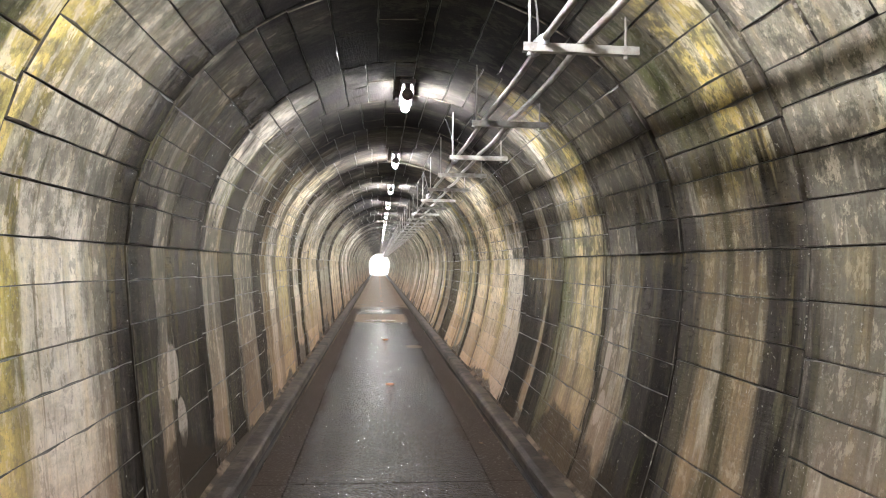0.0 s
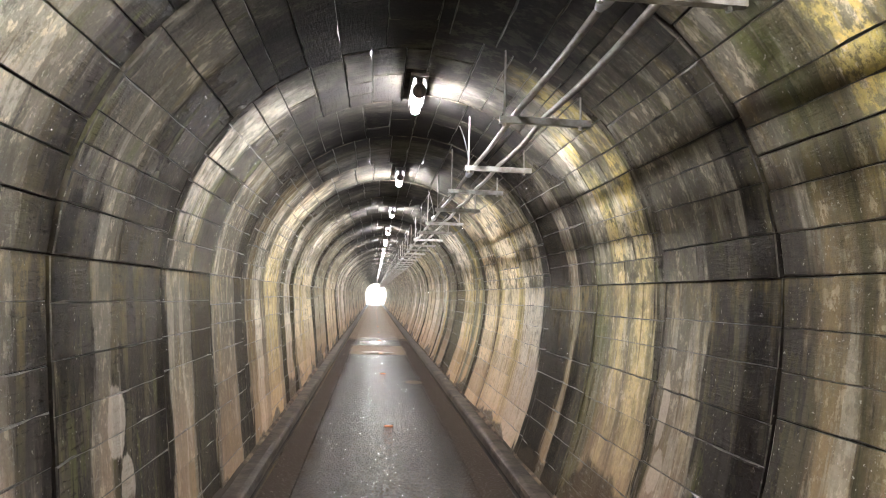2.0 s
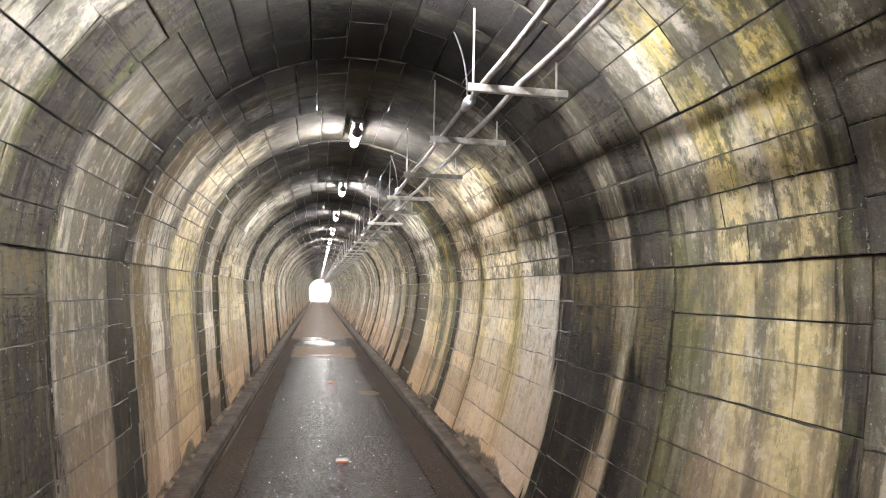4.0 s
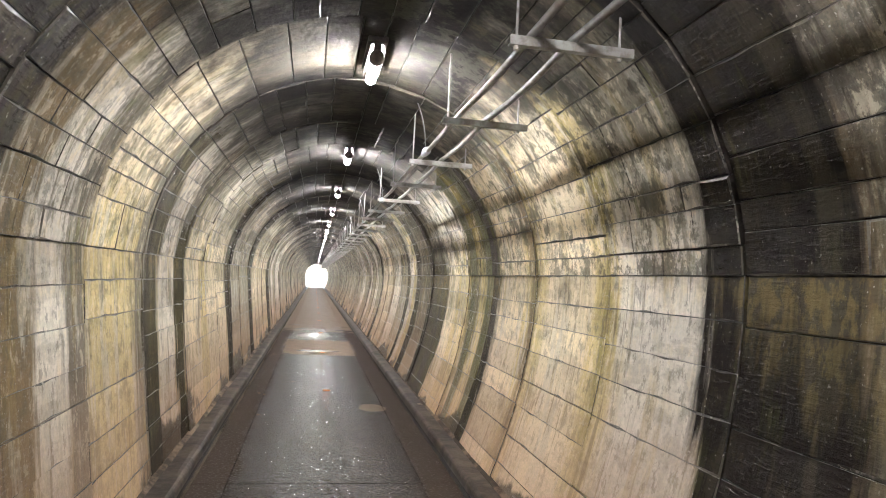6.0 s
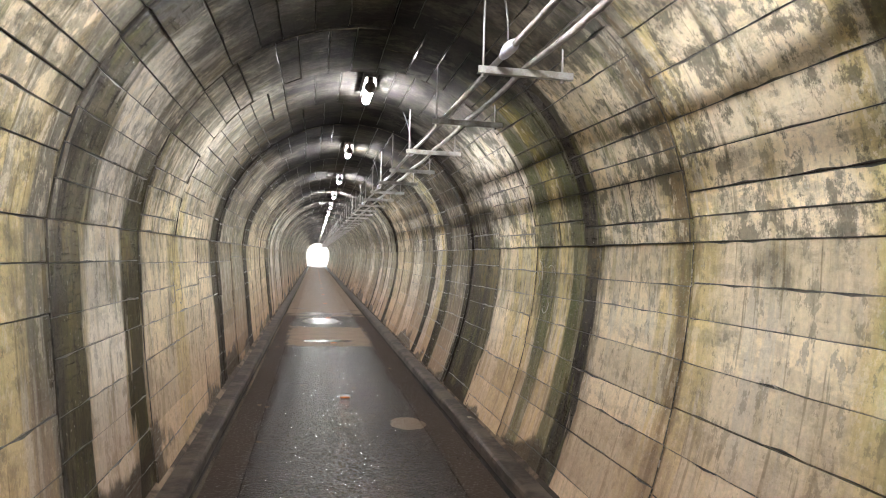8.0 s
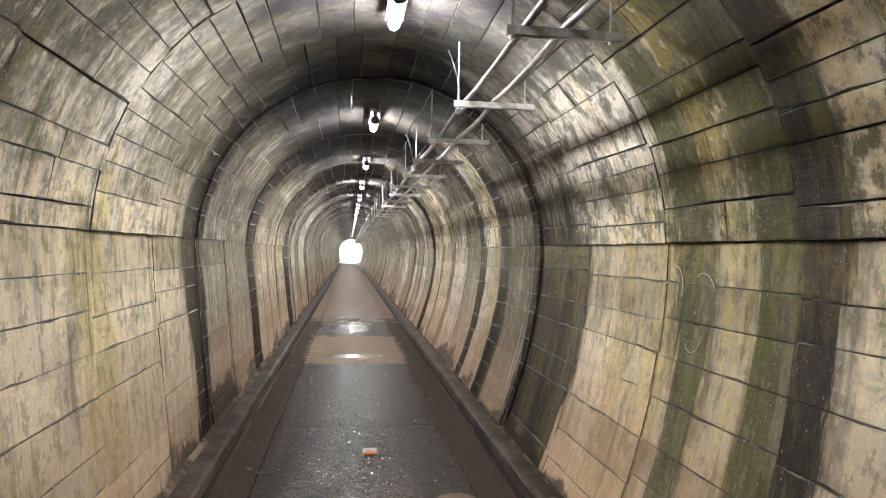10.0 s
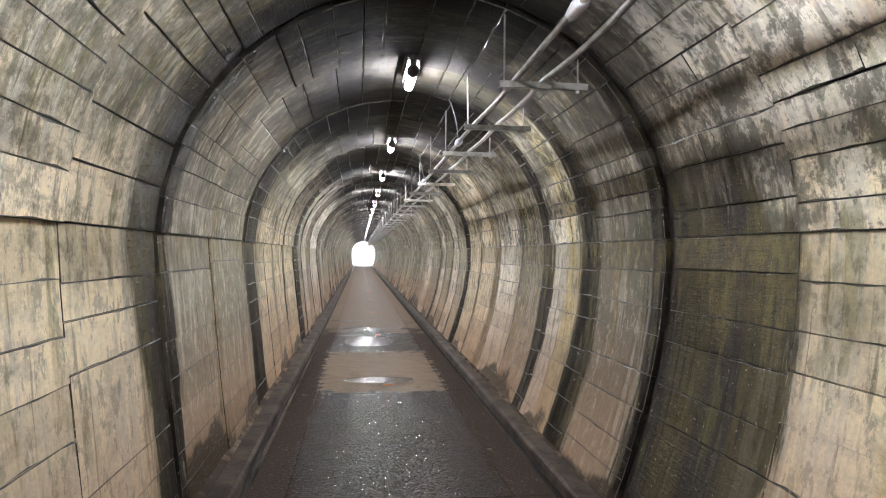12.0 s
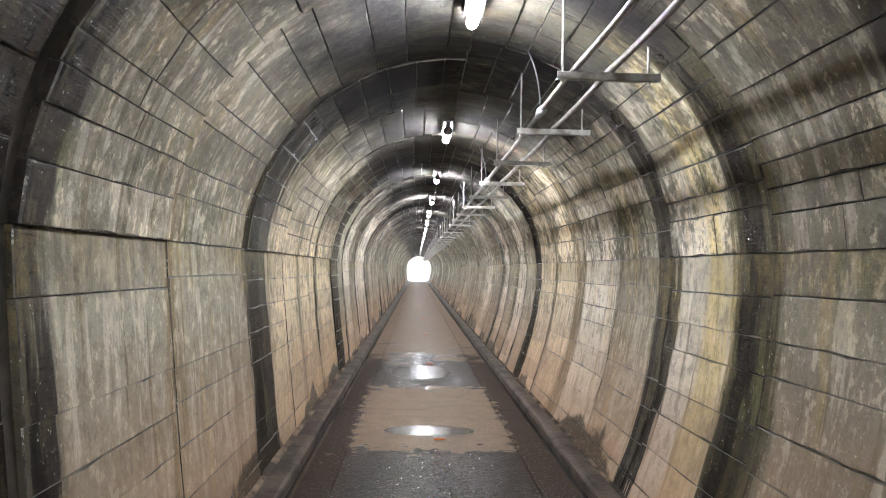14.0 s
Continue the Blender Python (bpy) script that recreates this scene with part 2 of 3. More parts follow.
        # seepage from the ledge at the top of the wall
        seep = n.step(n.math("ADD", z, n.math("ADD", n.math("MULTIPLY", n.math("SUBTRACT", drip, 0.5), 1.3), n.math("MULTIPLY", n.math("SUBTRACT", wander, 0.5), 1.2))), 1.3, 1.65)
        col = n.mix(n.math("MULTIPLY", seep, 0.36), col, n.mix(n.step(flake, 0.45, 0.55), (0.30, 0.235, 0.10), (0.12, 0.105, 0.07)))
        # silt from the road, and the damp edge that rises out of the footing
        warm = n.step(z, 0.1, 1.35, 0.66, 0.0)
        col = n.mix(n.math("MULTIPLY", warm, n.math("SUBTRACT", 1.0, wetness)), col, (0.56, 0.38, 0.25))
        rise = n.math("ADD", n.math("MULTIPLY", n.math("SUBTRACT", drip, 0.5), 0.16), n.math("MULTIPLY", n.math("SUBTRACT", wander, 0.5), 1.7))
        rise = n.math("SUBTRACT", z, n.math("ADD", rise, n.math("MULTIPLY", n.math("SUBTRACT", blot, 0.5), 0.35)))
        damp = n.step(rise, 0.10, 0.18, 1.0, 0.0)
        col = n.mix(n.math("MULTIPLY", damp, 0.86), col, (0.055, 0.042, 0.030))
        wetness = n.math("MAXIMUM", wetness, n.math("MULTIPLY", damp, 0.7))
        own = n.add("ShaderNodeObjectInfo").outputs["Random"]
    else:
        own = n.add("ShaderNodeNewGeometry").outputs["Random Per Island"]
    value = n.math("ADD", 0.85, n.math("MULTIPLY", own, 0.30))
    grain = n.noise(p, 42.0, 6.0, 0.75)
    value = n.math("MULTIPLY", value, n.step(grain, 0.28, 0.72, 0.88, 1.12))
    hsv = n.add("ShaderNodeHueSaturation")
    n.link(value, hsv.inputs["Value"])
    n.link(col, hsv.inputs["Color"])
    rough = n.math("ADD", n.math("MULTIPLY", wetness, -0.60), 0.80)
    rough = n.math("ADD", rough, n.math("MULTIPLY", n.math("SUBTRACT", grain, 0.5), 0.25), clamp=True)
    if vault:
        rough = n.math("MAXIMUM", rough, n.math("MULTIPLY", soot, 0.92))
    # sawn board grain, which glints where it is wet
    saw = n.noise(n.scaled(p, (70.0, 9.0, 70.0)), 1.0, 4.0, 0.65)
    lumps = n.noise(p, 16.0, 7.0, 0.7)
    h = n.math("ADD", n.math("MULTIPLY", grain, 0.35), n.math("ADD", n.math("MULTIPLY", lumps, 1.0), n.math("MULTIPLY", fine, 0.4)))
    h = n.math("ADD", h, n.math("MULTIPLY", saw, n.math("ADD", 0.04, n.math("MULTIPLY", wetness, 0.55))))
    glint = n.math("MULTIPLY", n.step(saw, 0.57, 0.66), n.math("MULTIPLY", wetness, n.step(z, 2.3, 2.7, 1.0, 0.0)))
    n.put(n.bsdf.inputs["Specular IOR Level"], n.math("ADD", 0.03, n.math("MULTIPLY", glint, 0.65)))
    rough = n.math("SUBTRACT", rough, n.math("MULTIPLY", glint, 0.10), clamp=True)
    return n.out(hsv.outputs[0], rough, n.bump(h, 0.7, 0.014))


def speckled(name, a, b, scale, rough=0.7, metal=0.0, strength=0.3, dist=0.004, lo=0.4, hi=0.62, sheen=0.5):
    n = Nodes(name)
    n.bsdf.inputs["Specular IOR Level"].default_value = sheen
    p = n.place()
    f = n.noise(p, scale, 6.0, 0.65)
    g = n.noise(p, scale * 7, 4.0)
    col = n.mix(n.step(f, lo, hi), a, b)
    r = n.math("ADD", rough - 0.12, n.math("MULTIPLY", g, 0.24), clamp=True)
    return n.out(col, r, n.bump(n.math("ADD", f, g), strength, dist), metal)


def road_material():
    n = Nodes("wet_concrete_road")
    p = n.place()
    x, y, z = n.xyz(p)[:]
    big = n.noise(p, 0.9, 5.0, 0.6)
    mid = n.noise(p, 5.0, 6.0, 0.65)
    grain = n.noise(p, 95.0, 3.0, 0.7)
    pit = n.noise(n.scaled(p, (0.8, 1.2, 1.0)), 52.0, 2.5, 0.6)
    off = n.math("ABSOLUTE", n.math("SUBTRACT", x, 0.10))
    wet = n.step(n.math("ADD", pit, n.math("MULTIPLY", n.math("SUBTRACT", 0.42, off), 0.22)), 0.47, 0.58)

    def ellipse(cx, cy, rx, ry, wob=0.45):
        u = n.math("DIVIDE", n.math("SUBTRACT", x, cx), rx)
        v = n.math("DIVIDE", n.math("SUBTRACT", y, cy), ry)
        d = n.math("SQRT", n.math("ADD", n.math("MULTIPLY", u, u), n.math("MULTIPLY", v, v)))
        d = n.math("ADD", d, n.math("MULTIPLY", n.math("SUBTRACT", mid, 0.5), wob * 2))
        return n.step(d, 0.94, 1.04, 1.0, 0.0)

    col = n.mix(n.step(mid, 0.35, 0.7), (0.013, 0.010, 0.009), (0.030, 0.023, 0.019))
    col = n.mix(n.step(grain, 0.45, 0.7, 0.0, 0.4), col, (0.055, 0.047, 0.040))
    col = n.mix(n.step(n.noise(n.scaled(p, (9.0, 30.0, 9.0)), 1.0, 5.0, 0.7), 0.55, 0.68, 0.0, 0.7), col, (0.006, 0.005, 0.005))
    col = n.mix(n.step(n.noise(p, 150.0, 1.0), 0.70, 0.74, 0.0, 0.7), col, (0.20, 0.18, 0.16))
    rough = n.math("ADD", n.step(pit, 0.38, 0.64, 0.28, 0.13), n.math("MULTIPLY", n.math("SUBTRACT", 1.0, wet), 0.16))
    # silt along the edges
    edge = n.step(n.math("ADD", off, n.math("MULTIPLY", n.math("SUBTRACT", big, 0.5), 0.35)), 0.62, 0.78)
    col = n.mix(n.math("MULTIPLY", edge, 0.75), col, (0.072, 0.053, 0.040))
    rough = n.math("ADD", rough, n.math("MULTIPLY", edge, 0.30))
    # the dry silty patch, its holes and the dry road further on
    dry = n.math("MULTIPLY", n.step(n.math("ADD", y, n.math("MULTIPLY", n.math("SUBTRACT", mid, 0.5), 1.6)), 18.2, 18.32), n.step(n.math("ADD", y, n.math("MULTIPLY", n.math("SUBTRACT", mid, 0.5), 2.2)), 21.2, 21.4, 1.0, 0.0))
    dry = n.math("MULTIPLY", dry, n.step(n.math("ADD", off, n.math("MULTIPLY", n.math("SUBTRACT", mid, 0.5), 0.5)), 0.70, 0.76, 1.0, 0.0))
    far = n.step(n.math("ADD", y, n.math("MULTIPLY", n.math("SUBTRACT", big, 0.5), 9.0)), 24.0, 25.5)
    dry = n.math("MAXIMUM", dry, n.math("MULTIPLY", far, 0.85))
    rim = n.math("MULTIPLY", ellipse(0.70, 12.9, 0.16, 0.25), 0.8)
    dry = n.math("MAXIMUM", dry, rim)
    hole = n.math("MAXIMUM", ellipse(0.08, 18.95, 0.44, 0.20, 0.25), ellipse(0.0, 22.6, 0.45, 0.7, 0.3))
    dark = n.math("MAXIMUM", ellipse(0.15, 13.15, 0.30, 0.22), n.math("MAXIMUM", ellipse(0.15, 11.1, 0.28, 0.25, 0.8), ellipse(0.0, 5.0, 0.16, 0.07, 0.9)))
    dry = n.math("MULTIPLY", dry, n.math("SUBTRACT", 1.0, hole))
    col = n.mix(dry, col, n.mix(n.step(mid, 0.3, 0.7), (0.30, 0.225, 0.16), (0.24, 0.185, 0.135)))
    col = n.mix(n.math("MULTIPLY", dark, 0.8), col, (0.045, 0.036, 0.026))
    col = n.mix(n.math("MULTIPLY", hole, 0.8), col, (0.075, 0.058, 0.043))
    rough = n.math("MAXIMUM", rough, n.math("MULTIPLY", dry, 0.75))
    rough = n.math("ADD", n.math("MULTIPLY", rough, n.math("SUBTRACT", 1.0, hole)), n.math("MULTIPLY", hole, 0.25), clamp=True)
    flat = n.math("SUBTRACT", 1.0, n.math("MULTIPLY", hole, 0.97))
    h = n.math("MULTIPLY", n.math("ADD", n.math("ADD", n.math("MULTIPLY", grain, 0.4), n.math("MULTIPLY", n.noise(n.scaled(p, (7.0, 62.0, 7.0)), 1.0, 3.0), 0.9)), n.math("ADD", pit, n.math("MULTIPLY", mid, 1.6))), flat)
    n.put(n.bsdf.inputs["Specular IOR Level"], n.math("MULTIPLY", n.math("SUBTRACT", 1.0, n.math("MULTIPLY", edge, 0.6)), n.math("ADD", 0.12, n.math("MULTIPLY", n.math("MAXIMUM", wet, n.math("MULTIPLY", hole, 0.6)), 0.85))))
    return n.out(col, rough, n.bump(h, 0.9, 0.0088))


WALL_MAT = lining("stained_concrete_wall")
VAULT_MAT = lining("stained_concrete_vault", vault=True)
JOINT_MAT = speckled("dark_joint", (0.025, 0.022, 0.02), (0.06, 0.05, 0.04), 12.0, 0.5)


def edge_material():
    """Board edges: dirty, with broken lines of lime and painted wet glints."""
    n = Nodes("joint_edge")
    p = n.place()
    run = n.noise(p, 26.0, 4.0, 0.7)
    zone = n.noise(p, 1.1, 3.0)
    # pale runs: lime, and wet glints along the joints put into the colour
    lime = n.math("MULTIPLY", n.step(run, 0.56, 0.62), n.step(zone, 0.48, 0.60, 0.06, 0.85))
    lime = n.math("MULTIPLY", lime, n.step(n.xyz(p)[2], 2.4, 2.75, 1.0, 0.0))
    n.put(n.bsdf.inputs["Specular IOR Level"], n.step(n.xyz(p)[2], 2.4, 2.75, 0.5, 0.08))
    dirt = n.step(n.noise(p, 6.0, 5.0, 0.65), 0.36, 0.62)
    col = n.mix(lime, n.mix(dirt, (0.15, 0.13, 0.10), (0.018, 0.016, 0.014)), (0.56, 0.52, 0.45))
    return n.out(col, 0.3, n.bump(n.noise(p, 60.0, 3.0), 0.5, 0.004))


EDGE_MAT = edge_material()
ROAD_MAT = road_material()
KERB_MAT = speckled("damp_kerb", (0.040, 0.032, 0.026), (0.115, 0.09, 0.07), 3.0, 0.5, 0.0, 0.5, 0.006, 0.4, 0.62, 0.15)
SILT_MAT = speckled("silty_ledge", (0.05, 0.038, 0.028), (0.25, 0.185, 0.13), 2.2, 0.7, 0.0, 0.6, 0.008, 0.46, 0.62, 0.1)
GUTTER_MAT = speckled("wet_gutter", (0.012, 0.011, 0.010), (0.03, 0.026, 0.022), 9.0, 0.15, 0.0, 0.15, 0.0015)
STEEL_MAT = speckled("galvanised_steel", (0.42, 0.41, 0.39), (0.27, 0.25, 0.22), 16.0, 0.5, 0.35)
CONDUIT_MAT = speckled("grey_conduit", (0.34, 0.33, 0.31), (0.22, 0.20, 0.18), 10.0, 0.42)
TAPE_MAT = speckled("white_tape", (0.72, 0.74, 0.80), (0.55, 0.57, 0.64), 30.0, 0.5)
CABLE_MAT = speckled("grey_cable", (0.20, 0.20, 0.20), (0.12, 0.12, 0.12), 20.0, 0.5)
ENAMEL_MAT = speckled("dirty_enamel", (0.06, 0.056, 0.05), (0.03, 0.022, 0.015), 14.0, 0.4, 0.0, 0.2, 0.002, 0.52, 0.66)
SOCKET_MAT = speckled("dark_socket", (0.07, 0.06, 0.055), (0.16, 0.13, 0.11), 20.0, 0.45)
AMBER_MAT = speckled("amber_reflector", (0.75, 0.22, 0.03), (0.55, 0.14, 0.02), 40.0, 0.3)
GRIT_MAT = speckled("grit", (0.03, 0.025, 0.02), (0.20, 0.17, 0.14), 30.0, 0.7)
GROUND_MAT = speckled("gravel_ground", (0.42, 0.39, 0.34), (0.30, 0.29, 0.22), 1.2, 0.9)
_t = Nodes("lit_tube")
_t.bsdf.inputs["Emission Color"].default_value = (0.96, 0.95, 0.98, 1.0)
_t.bsdf.inputs["Emission Strength"].default_value = LAMP_STRENGTH
TUBE_MAT = _t.out((0.9, 0.9, 0.9), 0.3)


# ---- builders ----
def mesh_of(name, verts, faces, mat, smooth=False):
    me = bpy.data.meshes.new(name)
    me.from_pydata(verts, [], faces)
    me.materials.append(mat)
    if smooth:
        me.polygons.foreach_set("use_smooth", [True] * len(me.polygons))
    me.update()
    return me


def edged(me, flags):
    """Gives the chamfers of slabs (made by slab()) the joint's own material."""
    me.materials.append(EDGE_MAT)
    me.polygons.foreach_set("material_index", flags)
    return me


def part(name, bm, mat, parent=None, label="", smooth=False):
    bmesh.ops.recalc_face_normals(bm, faces=bm.faces)
    me = bpy.data.meshes.new(name)
    bm.to_mesh(me)
    bm.free()
    me.materials.append(mat)
    if smooth:
        me.polygons.foreach_set("use_smooth", [True] * len(me.polygons))
    ob = new(name, me)
    ob.parent = parent
    if label:
        ob["label"] = label
    return ob


def box(bm, x0, x1, y0, y1, z0, z1, bevel=0.0):
    r = bmesh.ops.create_cube(bm, size=1.0)
    for v in r["verts"]:
        v.co = Vector(((x0 + x1) / 2 + v.co.x * (x1 - x0), (y0 + y1) / 2 + v.co.y * (y1 - y0), (z0 + z1) / 2 + v.co.z * (z1 - z0)))
    if bevel:
        es = {e for v in r["verts"] for e in v.link_edges}
        bmesh.ops.bevel(bm, geom=list(es), offset=bevel, segments=2, profile=0.6, affect="EDGES")
    return bm


def tube(bm, pts, radius, sides=10):
    """A round bar along points."""
    pts = [Vector(q) for q in pts]
    rings = []
    for i, q in enumerate(pts):
        d = (pts[min(i + 1, len(pts) - 1)] - pts[max(i - 1, 0)]).normalized()
        a = d.orthogonal().normalized() if abs(d.y) < 0.6 else (Vector((1, 0, 0)) - d * d.x).normalized()
        b = d.cross(a)
        rad = radius[i] if isinstance(radius, list) else radius
        rings.append([bm.verts.new(q + (a * math.cos(t) + b * math.sin(t)) * rad) for t in [2 * math.pi * k / sides for k in range(sides)]])
    for r0, r1 in zip(rings, rings[1:]):
        for k in range(sides):
            bm.faces.new((r0[k], r0[(k + 1) % sides], r1[(k + 1) % sides], r1[k]))
    bm.faces.new(rings[0][::-1])
    bm.faces.new(rings[-1])
    return bm


def extrude_profile(bm, prof, y0, y1):
    """A closed profile of (x, z) drawn out along the tunnel."""
    a = [bm.verts.new((x, y0, z)) for x, z in prof]
    b = [bm.verts.new((x, y1, z)) for x, z in prof]
    k = len(prof)
    for i in range(k):
        bm.faces.new((a[i], a[(i + 1) % k], b[(i + 1) % k], b[i]))
    bm.faces.new(a[::-1])
    bm.faces.new(b)
    return bm


def slab(quad, out, cham=0.004, sink=0.006, deep=0.045, jig=0.0032, ragged=True):
    """A slab with chipped, chamfered edges on four corners that faces along out: its points, faces and edge flags."""
    q = [Vector(c) for c in quad]
    mid = sum(q, Vector()) / 4
    rim, inward = [], []
    for i in range(4):
        p0, p1 = q[i], q[(i + 1) % 4]
        side = (p1 - p0).normalized()
        within = out.cross(side)
        within = within if within.dot(mid - p0) > 0 else -within
        before = (q[i] - q[i - 1]).normalized()
        k = max(1, int((p1 - p0).length / 0.11)) if ragged else 1
        for j in range(k):
            rim.append(p0.lerp(p1, j / k))
            inward.append(within if j else (side - before).normalized() * 1.3)
    m = len(rim)
    vs = [c - out * deep for c in rim] + [c - out * (sink + random.uniform(0, jig)) for c in rim]
    for c, w in zip(rim, inward):
        chip = random.uniform(0.003, 0.010) if ragged and random.random() < 0.14 else 0.0
        vs.append(c + w * (cham + random.uniform(0, jig * 1.3) + chip) + out * random.uniform(-jig, jig) * 0.5)
    fs, flags = [tuple(range(2 * m, 3 * m))], [0]
    for i in range(m):
        j = (i + 1) % m
        fs += [(m + i, m + j, 2 * m + j, 2 * m + i), (i, j, m + j, m + i)]
        flags += [1, 0]
    return vs, fs, flags


# ---- large structure ----
def shell(name, prof_in, prof_out, mat, label):
    """The rough body of the lining behind its face."""
    bm = bmesh.new()
    extrude_profile(bm, prof_in + prof_out[::-1], Y0, Y1)
    return tagged(part(name, bm, mat), label, "wall", kind="structure")


# wide open joints: place along the tunnel, half width
OPEN = {8.42: 0.005, 14.42: 0.055, 14.5: 0.05, 3.52: 0.018, 3.55: 0.022, 7.15: 0.012, 9.73: 0.014, 4.9: 0.014, 21.9: 0.02}
COURSES = [0.0, 0.22, 0.43, 0.64, 0.85, 1.06, 1.26, 1.46, SPRING]
BACK = 0.034
walls = {}
for side, nm in ((-1, "wall_left"), (1, "wall_right")):
    inner = [(CX + side * (wall_half(z, side) + BACK), z) for z in [-0.3] + COURSES]
    outer = [(CX + side * 2.1, z) for z in [-0.3] + COURSES]
    walls[side] = shell(nm, inner, outer, JOINT_MAT, "board-marked concrete side wall streaked with lime, algae and seepage")

ARC = 27
ANG = [math.asin((SPRING - ZC) / RAD) + (math.pi - 2 * math.asin((SPRING - ZC) / RAD)) * k / ARC for k in range(ARC + 1)]
bm = bmesh.new()
extrude_profile(bm, [(CX + math.cos(a) * (RAD + BACK), ZC + math.sin(a) * (RAD + BACK)) for a in ANG]
                + [(CX + math.cos(a) * 2.2, ZC + math.sin(a) * 2.0) for a in ANG[::-1]], Y0, Y1)
tagged(part("ceiling_body", bm, JOINT_MAT), "rough concrete body of the tunnel vault", "ceiling", kind="structure")

# vault boards, ring by ring
verts, faces, marks = [], [], []
rings_left, rings_right = run_of_joints(LEFT_JOINTS), run_of_joints(RIGHT_JOINTS)
A0, A1, AM = ANG[0], ANG[-1], math.pi / 2 - 0.05
for half, joints in ((1, rings_right), (0, rings_left)):
    lo, hi = (A0, AM) if half else (AM, A1)
    for y0, y1 in zip(joints, joints[1:]):
        push = random.uniform(-0.010, 0.010)
        blocky = random.choice(((9, 1, 0, 0), (6, 3, 1, 0), (2, 3, 3, 2)) if y0 < 9 else ((9, 1, 0, 0), (8, 2, 0, 0), (5, 3, 1, 0)))
        cuts = [lo]
        while cuts[-1] < hi - 0.2:
            cuts.append(cuts[-1] + random.choice((0.085, 0.105, 0.125, 0.125, 0.16)) * (1.2 if abs(cuts[-1] - math.pi / 2) < 0.55 else 1.0))
        cuts.append(hi)
        skew = [0.0] + [random.uniform(-0.006, 0.006) for _ in cuts[2:]] + [0.0]
        for k, (a0, a1) in enumerate(zip(cuts, cuts[1:])):
            w0, w1 = skew[k], skew[k + 1]
            r = RAD + push + random.uniform(-0.005, 0.005)
            g0, g1 = OPEN.get(y0, random.uniform(0.0, 0.004)), OPEN.get(y1, random.uniform(0.0, 0.004))
            s0, s1 = random.choice((0.0, 0.0, 0.0005, 0.002)), random.choice((0.0, 0.0, 0.0005, 0.002))
            am = (a0 + a1) / 2
            near = -1.5 < y0 < 30
            # long boards, and here and there short blocks
            pieces = random.choices((1, 2, 3, 4), blocky)[0] if near else 1
            ends = [y0 + g0] + [y0 + (y1 - y0) * (i + random.uniform(-0.12, 0.12)) / pieces for i in range(1, pieces)] + [y1 - g1]
            for i, (ya, yb) in enumerate(zip(ends, ends[1:])):
                wa, wb = (w0, w1) if i == 0 else (0.0, 0.0)
                rr = r + (random.uniform(-0.003, 0.003) if pieces > 1 else 0.0)
                quad = [(CX + math.cos(a) * rr, y, ZC + math.sin(a) * rr) for a, y in ((a0 + s0 + wa, ya), (a0 + s0, yb), (a1 - s1, yb), (a1 - s1 + wb, ya))]
                vs, fs, fl = slab(quad, Vector((-math.cos(am), 0, -math.sin(am))), cham=random.uniform(0.0004, 0.0024), sink=0.006, jig=0.0022, ragged=near)
                b = len(verts)
                verts += [tuple(v) for v in vs]
                faces += [tuple(b + i for i in f) for f in fs]
                marks += fl
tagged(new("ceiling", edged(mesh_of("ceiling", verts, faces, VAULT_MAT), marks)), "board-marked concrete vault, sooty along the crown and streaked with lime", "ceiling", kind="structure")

# road: centre slabs, edge strips, gutters, kerbs
ground_bm = bmesh.new()
bmesh.ops.create_grid(ground_bm, x_segments=8, y_segments=8, size=1500)
for v in ground_bm.verts:
    v.co.z = -0.25
tagged(part("ground", ground_bm, GROUND_MAT), "gravelly ground with sparse grass outside the tunnel", "ground", kind="structure")

GL, GR = -0.914, 1.135      # gutter lines
bm = bmesh.new()
box(bm, GL - 0.4, GR + 0.45, Y0 - 6, Y1 + 12, -0.28, -0.012)
road = tagged(part("road", bm, GUTTER_MAT), "wet grey-brown concrete path with dirty gutters along it", "road", kind="structure")


def road_piece(x0, x1, y0, y1):
    vs, fs = [], []
    g, c = 0.003, 0.005
    ring = [(x0 + g, y0 + g), (x1 - g, y0 + g), (x1 - g, y1 - g), (x0 + g, y1 - g)]
    inn = [(x0 + g + c, y0 + g + c), (x1 - g - c, y0 + g + c), (x1 - g - c, y1 - g - c), (x0 + g + c, y1 - g - c)]
    vs = [(x, y, -0.04) for x, y in ring] + [(x, y, -0.004) for x, y in ring] + [(x, y, 0.0) for x, y in inn]
    fs = [(8, 9, 10, 11)]
    for i in range(4):
        j = (i + 1) % 4
        fs += [(4 + i, 4 + j, 8 + j, 8 + i), (i, j, 4 + j, 4 + i)]
    ob = new("slab", mesh_of("slab", vs, fs, ROAD_MAT))
    ob.parent = road


cross = [Y0 - 6 + 5.0 * k + 0.90 for k in range(29)]
for y0, y1 in zip(cross, cross[1:]):
    road_piece(-0.63, 0.83, y0, y1)
    road_piece(GL + 0.035, -0.63, y0, y1)
    road_piece(0.83, GR - 0.035, y0, y1)

